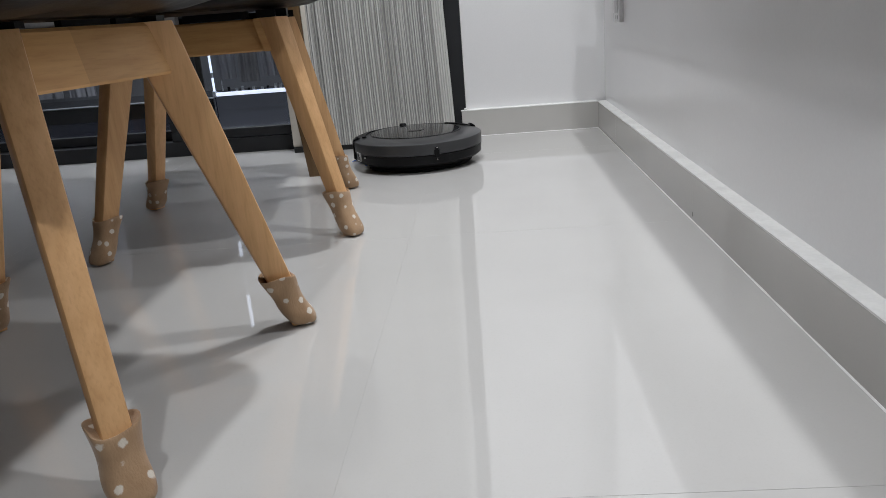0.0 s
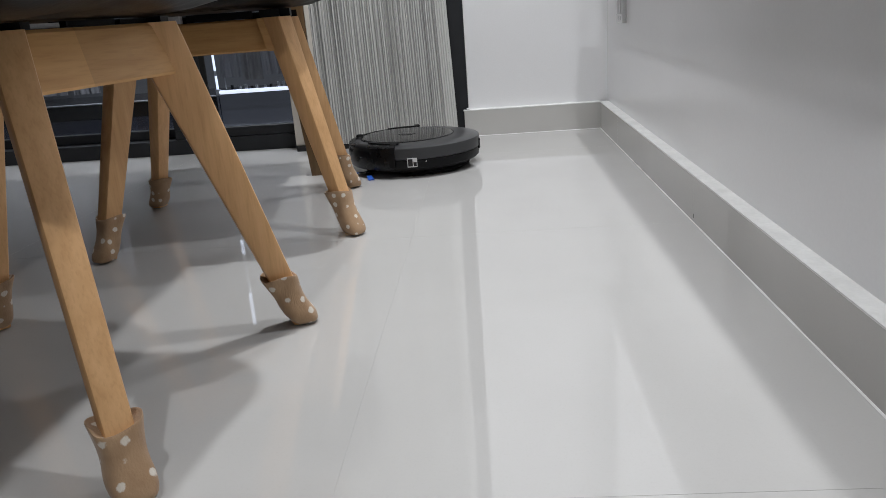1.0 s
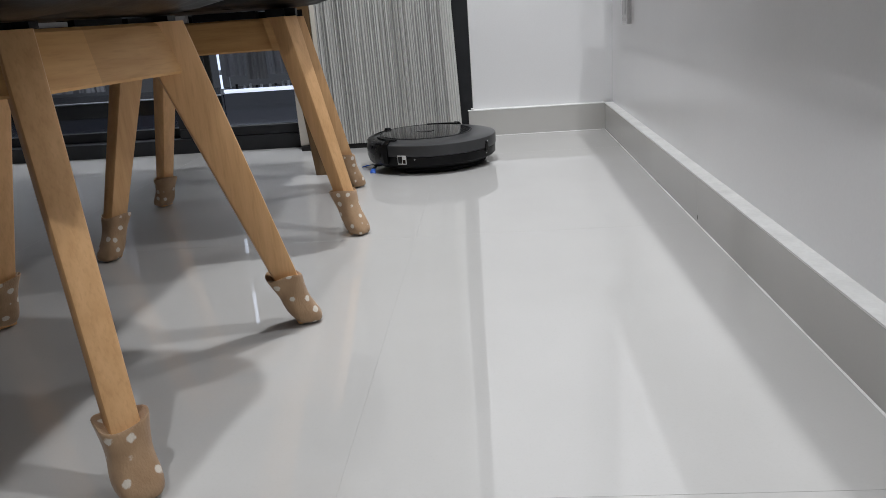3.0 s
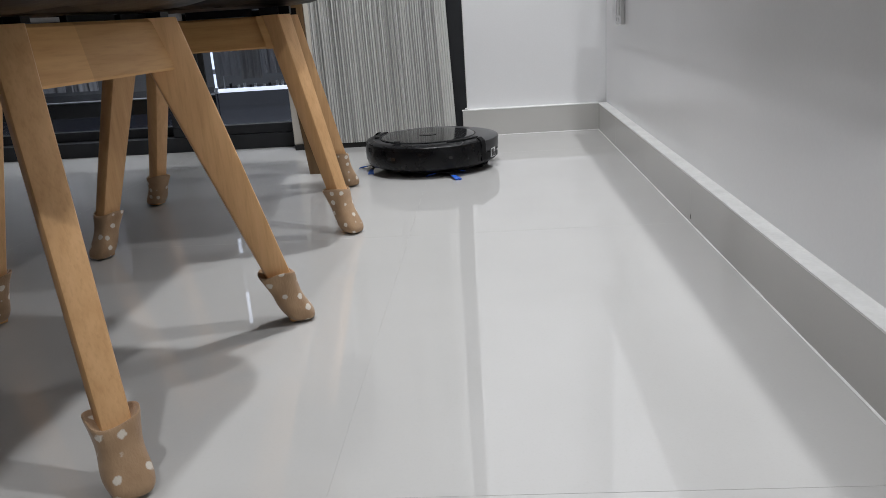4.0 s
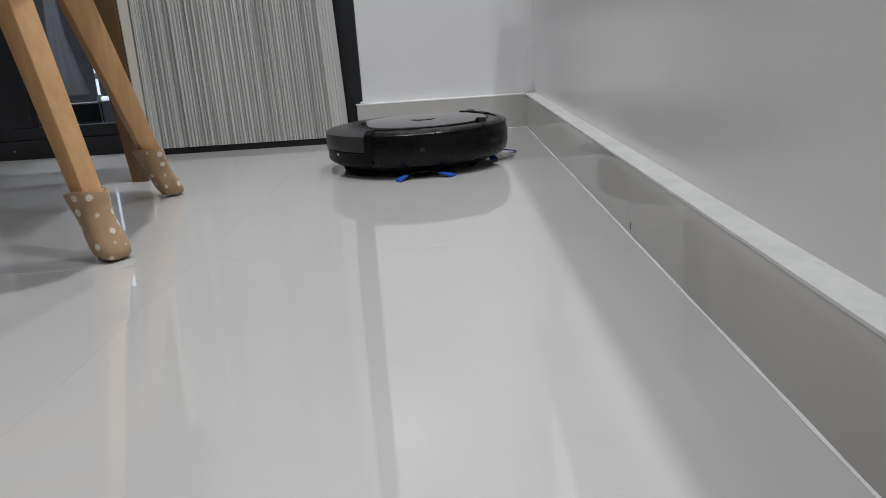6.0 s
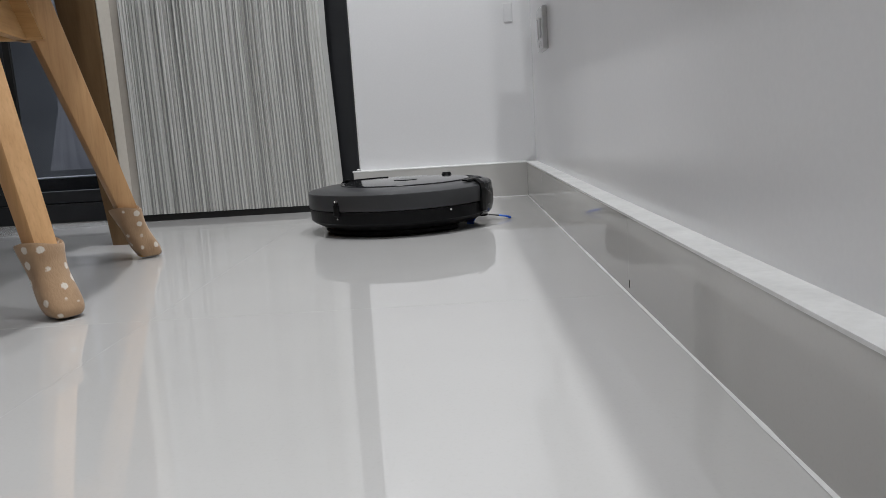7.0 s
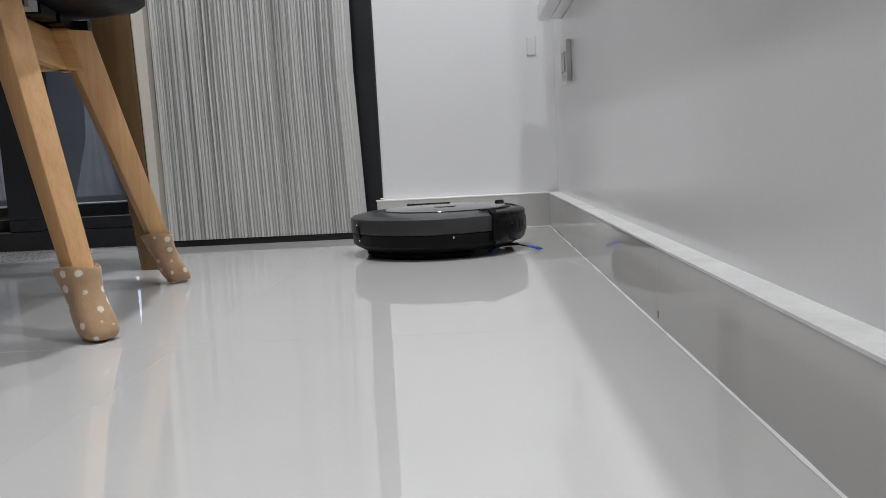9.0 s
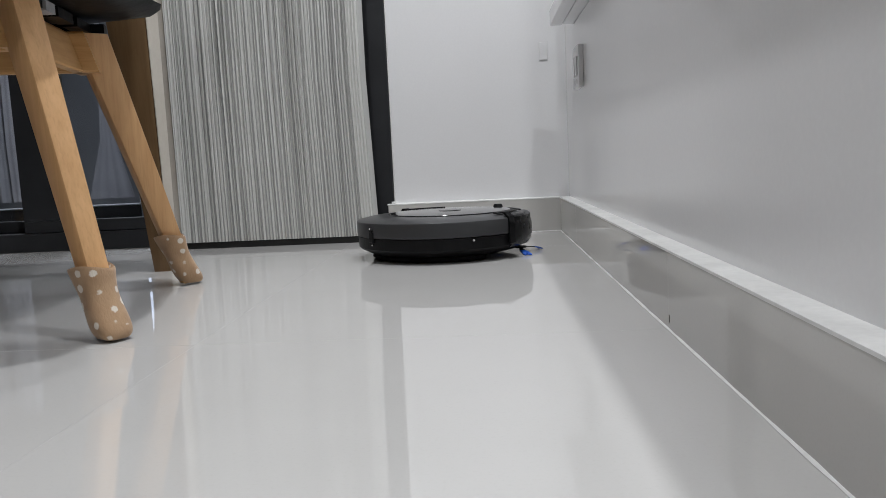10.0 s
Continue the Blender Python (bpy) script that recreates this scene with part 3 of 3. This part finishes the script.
def dining_chair(feet, heads, twists, widths, tall, yaw, proud, label, seed):
    """feet and heads: the ends of the four legs, in order round the chair; widths: across and through, at foot and head."""
    cx, cy = sum(p[0] for p in feet) / 4, sum(p[1] for p in feet) / 4
    chair = thing("dining_chair", label, "chair", "chairs at the dining table", at=pose(cx, cy, 0))
    zt = 0.407
    tops = []
    for i, (fx, fy) in enumerate(feet):
        lx, ly = fx - cx, fy - cy
        foot, top = (lx, ly, 0.003), (heads[i][0] - cx, heads[i][1] - cy, zt)
        tops.append(top)
        leg = tilted_bar(foot, top, *widths[i], twists[i], BEECH, "leg", chair)
        chair_sock(foot, top, twists[i], leg, seed * 10 + i, tall[i])
    for i in range(4):
        a, b = Vector(tops[i]), Vector(tops[(i + 1) % 4])
        fa, fb = Vector((feet[i][0] - cx, feet[i][1] - cy, 0)), Vector((feet[(i + 1) % 4][0] - cx, feet[(i + 1) % 4][1] - cy, 0))
        side = (b - a).normalized()
        nrm = side.cross(Vector((0, 0, 1)))
        if nrm.dot((a + b) / 2) < 0:
            nrm = -nrm
        for k0, k1 in ((0.0, 0.36), (0.36, 0.69), (0.69, 1.0)):
            secs = []
            for z in (0.347, 0.350, 0.403, 0.4065):
                pa, pb = fa.lerp(a, z / zt), fb.lerp(b, z / zt)
                pa, pb = pa.lerp(pb, k0), pa.lerp(pb, k1)
                pa.z = pb.z = z
                inset = 0.002 if z in (0.347, 0.4065) else 0.0
                o, q = nrm * (proud - inset), nrm * (proud - 0.0185 + inset)
                secs.append([pa + o, pb + o, pb + q, pa + q])
            part("apron_block", rings(secs), BEECHFLAT, chair)
    lift = 0.010 if proud < 0 else 0.0
    # seat: dark padded underside with an uneven hem, grey cushion above
    c, s = math.cos(radians(yaw)), math.sin(radians(yaw))

    def pad(name, half, z0, z1, material, wob, label2, power=4.0):
        rows = []
        rnd = random.Random(seed + 40)
        phs = [rnd.uniform(0, 6) for _ in range(3)]
        n = 56
        for z, k in ((z0, half - 0.085), (z0 + 0.003, half - 0.05), (z0 + 0.5 * (z1 - z0), half - 0.008), (z0 + 0.75 * (z1 - z0), half), (z1, half - 0.02), (z1 + 0.002, half - 0.08)):
            loop = []
            for i in range(n):
                a = 2 * math.pi * i / n
                ca, sa = math.cos(a), math.sin(a)
                sq = (abs(ca) ** power + abs(sa) ** power) ** (-1 / power)
                w = wob * (math.sin(7 * a + phs[0]) + 0.7 * math.sin(13 * a + phs[1]) + 0.5 * math.sin(23 * a + phs[2]))
                u, v = (k + w) * sq * ca, (k + w) * sq * sa
                loop.append((u * c - v * s, u * s + v * c, z + w * 0.8))
            rows.append(loop)
        return smooth(part(name, rings(rows), material, chair, label2), 60)

    pad("underside", 0.237, 0.4165 + lift, 0.446 + lift, SEATBLACK, 0.0022, "black vinyl seat underside with an uneven hem", 6.0)
    pad("cushion", 0.252, 0.4370 + lift, 0.492 + lift, SEATGREY, 0.0034, "grey fabric cushion with a scalloped hem", 6.0)
    rnd = random.Random(seed + 70)
    for i in range(4):
        a, b = Vector(tops[i]), Vector(tops[(i + 1) % 4])
        side = (b - a).normalized()
        nrm = side.cross(Vector((0, 0, 1)))
        if nrm.dot((a + b) / 2) < 0:
            nrm = -nrm
        spans, k = [], -0.10
        while k < 1.05:
            step = rnd.choice((0.12, 0.22, 0.34, 0.42))
            spans.append((k, min(k + step, 1.1)))
            k += step + rnd.uniform(0.03, 0.07)
        for n, (k0, k1) in enumerate(spans):
            pa, pb = a + (b - a) * k0 + nrm * 0.008, a + (b - a) * k1 + nrm * 0.008
            low, high = 0.4071, 0.4118 + 0.8 * lift + rnd.uniform(0, 0.0018)
            rows = [[(p.x - nrm.x * d, p.y - nrm.y * d, z) for p, d in ((pa, 0), (pb, 0), (pb, 0.022), (pa, 0.022))] for z in (low, high)]
            part("mount", rings(rows), SEATGREY if n % 3 == 1 else SEATBLACK, chair, "grey mounting plate" if n % 3 == 1 else "black mounting plate")
    return chair


USUAL = (0.026, 0.038, 0.029, 0.054)
dining_chair([(-0.627, -1.074), (-0.699, -0.659), (-1.143, -0.754), (-1.073, -1.166)],
             [(-0.742, -1.003), (-0.791, -0.742), (-1.044, -0.817), (-1.021, -1.028)], (-34, -49, -18, -27),
             ((0.0265, 0.051, 0.0255, 0.033), (0.025, 0.038, 0.026, 0.050), (0.024, 0.032, 0.029, 0.050), (0.025, 0.0355, 0.031, 0.057)),
             (1.17, 1.18, 1.0, 1.1), 10, -0.018, "beech dining chair with splayed legs in dotted socks beside the screen", 1)
dining_chair([(-0.692, -1.890), (-0.630, -1.500), (-1.085, -1.475), (-1.130, -1.870)],
             [(-0.803, -1.749), (-0.754, -1.540), (-0.975, -1.535), (-1.005, -1.780)], (-49, -63, -40, -40),
             ((0.0255, 0.037, 0.0263, 0.034), (0.026, 0.037, 0.027, 0.061), USUAL, USUAL),
             (0.90, 1.0, 1.1, 1.0), -6, 0.0125, "beech dining chair with splayed legs in dotted socks near the camera", 2)

# ---- table ----
table = thing("dining_table", "wooden dining table with tapered legs behind the chairs, brown darkened for shade", "table", at=pose(-1.295, -1.15, 0))
TX, TY = 0.475, 0.68
for sx, sy in ((1, 1), (1, -1), (-1, 1), (-1, -1)):
    if sy > 0:
        tilted_bar((sx * TX, sy * TY, 0.0), (sx * (TX - 0.031), sy * (TY - 0.01), 0.70), 0.034, 0.096, 0.034, 0.062, 0, TABLEWOOD, "leg", table)
    else:
        tilted_bar((sx * TX, sy * TY - 0.78, 0.0), (sx * (TX - 0.004), sy * (TY - 0.01) - 0.78, 0.70), 0.026, 0.092, 0.045, 0.150, 0, TABLEWOOD, "leg", table)
# pale plates paint the lit right side of the legs
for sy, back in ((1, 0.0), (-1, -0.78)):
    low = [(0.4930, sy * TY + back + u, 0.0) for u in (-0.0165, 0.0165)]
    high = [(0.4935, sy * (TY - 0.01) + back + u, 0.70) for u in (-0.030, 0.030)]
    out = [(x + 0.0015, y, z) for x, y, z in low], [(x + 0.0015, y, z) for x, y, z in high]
    part("lit_side", rings([low + out[0][::-1], high + out[1][::-1]]), BEIGE, table, "pale beige plate standing for the leg's lit side")
# top is out of view, lengthened towards the camera to shade the floor
part("tabletop", box(-0.505, 0.505, -1.55, 0.72, 0.715, 0.745, 0.006), TABLEWOOD, table)
for y in (0.60, -1.40):
    part("apron", box(-0.42, 0.42, y, y + 0.022, 0.63, 0.7145, 0.001), TABLEWOOD, table)


# ---- robot vacuum ----
robot = thing("robot_vacuum", "round graphite robot vacuum with black bumper and glossy lid", "robot vacuum")
LID_Y = 0.018    # the lid lies towards the front
part("base", lathe([(0.02, 0.010), (0.138, 0.010), (0.150, 0.013), (0.168, 0.0225), (0.1722, 0.0265), (0.1730, 0.047), (0.02, 0.0475)], 120), BASEBLACK, robot, "satin black base")
smooth(part("shell", lathe([(0.05, 0.0480), (0.1725, 0.0480), (0.1745, 0.0492), (0.1748, 0.0735), (0.1738, 0.0765), (0.1712, 0.0780), (0.1500, 0.0825), (0.1260, 0.0843), (0.05, 0.0845)], 144), SHELL, robot, "graphite upper shell"), 40)
smooth(part("lid", lathe([(0.004, 0.0835), (0.1200, 0.0835), (0.1225, 0.0850), (0.1215, 0.0861), (0.112, 0.0868), (0.03, 0.0876), (0.004, 0.0876)], 120), LID, robot, "glossy black lid"), 40).location = (0, LID_Y, 0)
part("lid_seam", lathe([(0.1230, 0.0825), (0.1258, 0.0825), (0.1258, 0.0851), (0.1230, 0.0851)], 96, caps=False), BASEBLACK, robot).location = (0, LID_Y, 0)
smooth(part("lid_button", lathe([(0.002, 0.0877), (0.022, 0.0877), (0.0235, 0.0883), (0.021, 0.0888), (0.002, 0.0886)], 48), LID, robot, "round glossy black button"), 40).location = (0, LID_Y, 0)
# the bumper wraps the front half; the front is local +y
bump_ob = smooth(part("bumper", lathe([(0.1752, 0.0700), (0.1775, 0.060), (0.1775, 0.040), (0.174, 0.026), (0.170, 0.0215), (0.1675, 0.0225), (0.1735, 0.0275), (0.1735, 0.0505), (0.1752, 0.0510)][::-1], 90, (8, 172)), BUMPER, robot, "black front bumper"), 40)
smooth(part("bumper_top", lathe([(0.1755, 0.0702), (0.1752, 0.0775), (0.1720, 0.0805), (0.160, 0.0840), (0.157, 0.0836), (0.1700, 0.0795), (0.1735, 0.0770), (0.1745, 0.0702)], 90, (8, 172)), BUMPER, robot, "black bumper lip"), 40)
for a in (8, 172):
    part("bumper_end", lathe([(0.1750, 0.028), (0.1785, 0.030), (0.1785, 0.068), (0.1760, 0.080), (0.166, 0.0875), (0.160, 0.0872), (0.170, 0.080)], 6, (a - 2.5, a + 2.5)), BASEBLACK, robot, "black bumper end post")
for a in (40, 140):
    part("sensor_window", lathe([(0.1778, 0.048), (0.1780, 0.048), (0.1780, 0.055), (0.1778, 0.055)], 6, (a - 1.4, a + 1.4)), LID, bump_ob)
part("sensor_window", lathe([(0.1778, 0.047), (0.1780, 0.047), (0.1780, 0.054), (0.1778, 0.054)], 6, (86, 94)), LID, bump_ob)
knob = bmesh.new()
bmesh.ops.create_cone(knob, cap_ends=True, segments=20, radius1=0.011, radius2=0.008, depth=0.006, matrix=pose(0, 0.150, 0.0880))
smooth(part("front_knob", knob, BASEBLACK, robot, "small black sensor knob"), 40)
for sgn in (1, -1):
    strip = lathe([(0.140, 0.0846), (0.152, 0.0843), (0.151, 0.0872), (0.141, 0.0875)], 16, (4, 40) if sgn > 0 else (140, 176))
    part("lid_strip", strip, BASEBLACK, robot, "black strip on the rim")
# rear latch, side screws and the pale charging port
latch = part("latch", box(-0.007, 0.007, -0.1768, -0.1722, 0.040, 0.061, 0.002), BASEBLACK, robot, "black rear latch")
tri = bmesh.new()
bmesh.ops.create_cone(tri, cap_ends=True, segments=18, radius1=0.006, radius2=0.004, depth=0.004, matrix=pose(0, -0.1755, 0.064, 90, 0, 0))
part("latch_button", tri, BASEBLACK, latch)
for z in (0.0665, 0.036):
    d = bmesh.new()
    bmesh.ops.create_uvsphere(d, u_segments=10, v_segments=6, radius=0.0019, matrix=pose(0, -0.1775 if z > 0.05 else -0.1735, z))
    smooth(part("screw", d, CHROME, robot, "bright screw head"), 80)
for a in (-20, 200):
    d = bmesh.new()
    bmesh.ops.create_uvsphere(d, u_segments=10, v_segments=6, radius=0.0026, matrix=pose(0.1733 * math.cos(radians(a)), 0.1733 * math.sin(radians(a)), 0.0425))
    smooth(part("screw", d, CHROME, robot, "bright screw head"), 80)
port = part("charging_port", lathe([(0.172, 0.030), (0.1752, 0.030), (0.1752, 0.053), (0.172, 0.053)], 10, (184.5, 192.5)), PORT, robot, "pale charging port plate")
part("contact", lathe([(0.1753, 0.0325), (0.1757, 0.0325), (0.1757, 0.0505), (0.1753, 0.0505)], 4, (185.0, 188.8)), LID, port)
part("contact", lathe([(0.1753, 0.0325), (0.1757, 0.0325), (0.1757, 0.0425), (0.1753, 0.0425)], 4, (189.4, 192.0)), LID, port)
# wheels, tread and the cleaning head below
for sgn in (1, -1):
    w = bmesh.new()
    bmesh.ops.create_cone(w, cap_ends=True, segments=28, radius1=0.034, radius2=0.034, depth=0.020, matrix=pose(sgn * 0.112, -0.01, 0.034, 0, 90, 0))
    bmesh.ops.bevel(w, geom=[e for e in w.edges if e.calc_face_angle(0) > 1], offset=0.002, segments=1, affect="EDGES")
    part("wheel", w, RUBBER, robot, "black rubber drive wheel")
cst = bmesh.new()
bmesh.ops.create_uvsphere(cst, u_segments=16, v_segments=10, radius=0.012, matrix=pose(0, 0.125, 0.0122))
smooth(part("caster", cst, RUBBER, robot, "black caster ball"), 80)
part("roller", box(-0.085, 0.085, -0.075, -0.035, 0.002, 0.012, 0.003), RUBBER, robot)
part("mop_pad", lathe([(0.02, 0.0015), (0.141, 0.0015), (0.146, 0.005), (0.143, 0.0098), (0.02, 0.0098)], 60, (186, 354)), RUBBER, robot, "black mop pad")


def side_brush(x, y):
    hub = part("side_brush", lathe([(0.003, 0.0095), (0.012, 0.0095), (0.013, 0.0125), (0.003, 0.0125)], 24), BASEBLACK, robot, "blue three-armed side brush")
    hub.location = (x, y, 0)
    for k in range(3):
        arm = bmesh.new()
        rnd = random.Random(k)
        tip = bmesh.new()
        for j in range(7):
            off, sp = (j - 3) * 0.0007, (j - 3) * 0.0020
            rod, end = [], []
            last = 0.054 + 0.004 * rnd.random()
            for r, z, w in ((0.014, 0.0105, 0.0007), (0.028, 0.0090, 0.0007), (0.034, 0.0080, 0.0008), (0.048, 0.0055, 0.0010), (last, 0.0018, 0.0010)):
                y0 = off + sp * (r - 0.014) / 0.05 + 6.0 * (r - 0.014) ** 2
                sec = [(r, y0 - w, z - w), (r, y0 + w, z - w), (r, y0 + w, z + w), (r, y0 - w, z + w)]
                rod += [sec] if r < 0.035 else []
                end += [sec] if r > 0.03 else []
            rings(rod, bm=arm)
            rings(end, bm=tip)
        for bmsh, mat, name in ((arm, BASEBLACK, "arm"), (tip, BLUE, "bristle_tip")):
            ob = part(name, bmsh, mat, hub)
            ob.rotation_euler = (0, 0, radians(120 * k))
    return hub


BRUSHES = [side_brush(0.118, 0.098), side_brush(-0.118, 0.098)]

# ---- floor tiles ----
xs = sorted([LEFT] + [x for x in X_JOINTS if LEFT < x < 0.0] + [0.0])
ys = [NEAR] + [y for y in Y_JOINTS if NEAR < y < -0.05] + [0.0]
for xa, xb in zip(xs, xs[1:]):
    for ya, yb in zip(ys, ys[1:]):
        part("floor_tile", box(xa + 0.00008, xb - 0.00008, ya + 0.00020, yb - 0.00020, -0.0004, 0.0, 0.00010, 1), TILE, floor)


# ---- what moves ----
# seconds, place on the floor, angle of the rear latch from the camera's side
ROBOT = [
    (0.0, -0.548, -0.385, 15), (0.2, -0.562, -0.388, 33), (0.4, -0.572, -0.404, 56), (0.6, -0.579, -0.435, 80), (0.8, -0.566, -0.441, 90),
    (1.0, -0.560, -0.430, 79), (1.2, -0.549, -0.418, 55), (1.4, -0.535, -0.405, 28), (1.6, -0.518, -0.391, 6), (1.8, -0.505, -0.387, -7),
    (2.0, -0.500, -0.392, -12), (2.2, -0.496, -0.389, -11), (2.4, -0.502, -0.386, -6), (2.7, -0.520, -0.387, 20), (3.3, -0.528, -0.420, 90),
    (3.8, -0.516, -0.452, 135), (4.0, -0.505, -0.457, 144), (4.25, -0.485, -0.458, 172), (4.5, -0.458, -0.453, 193), (4.8, -0.437, -0.450, 216),
    (5.0, -0.431, -0.440, 229), (5.2, -0.425, -0.440, 234), (5.5, -0.381, -0.445, 233), (5.8, -0.305, -0.480, 233), (6.0, -0.266, -0.485, 232), (6.2, -0.264, -0.484, 236), (6.75, -0.275, -0.460, 290),
    (7.3, -0.294, -0.430, 343), (7.5, -0.296, -0.420, 346), (7.9, -0.292, -0.404, 344), (8.1, -0.284, -0.399, 330), (8.3, -0.266, -0.394, 307),
    (8.5, -0.256, -0.396, 280), (8.7, -0.253, -0.405, 271), (8.9, -0.258, -0.394, 286), (9.1, -0.269, -0.375, 311), (9.3, -0.286, -0.365, 334),
    (9.5, -0.296, -0.374, 349), (9.7, -0.293, -0.376, 341), (9.8, -0.286, -0.378, 331), (10.0, -0.274, -0.384, 308),
]


def motions():
    rows = []
    for t, x, y, psi in ROBOT:
        facing = -84.6 - 2.2 * min(1, t / 6)
        rows.append((t, pose(x, y, 0, 0, 0, facing + psi + 90)))
    walk(robot, rows)
    for hub, sgn in zip(BRUSHES, (1, -1)):
        x, y, _ = hub.location
        walk(hub, [(k * 0.25, pose(x, y, 0, 0, 0, sgn * 74 * k)) for k in range(41)])


motions()
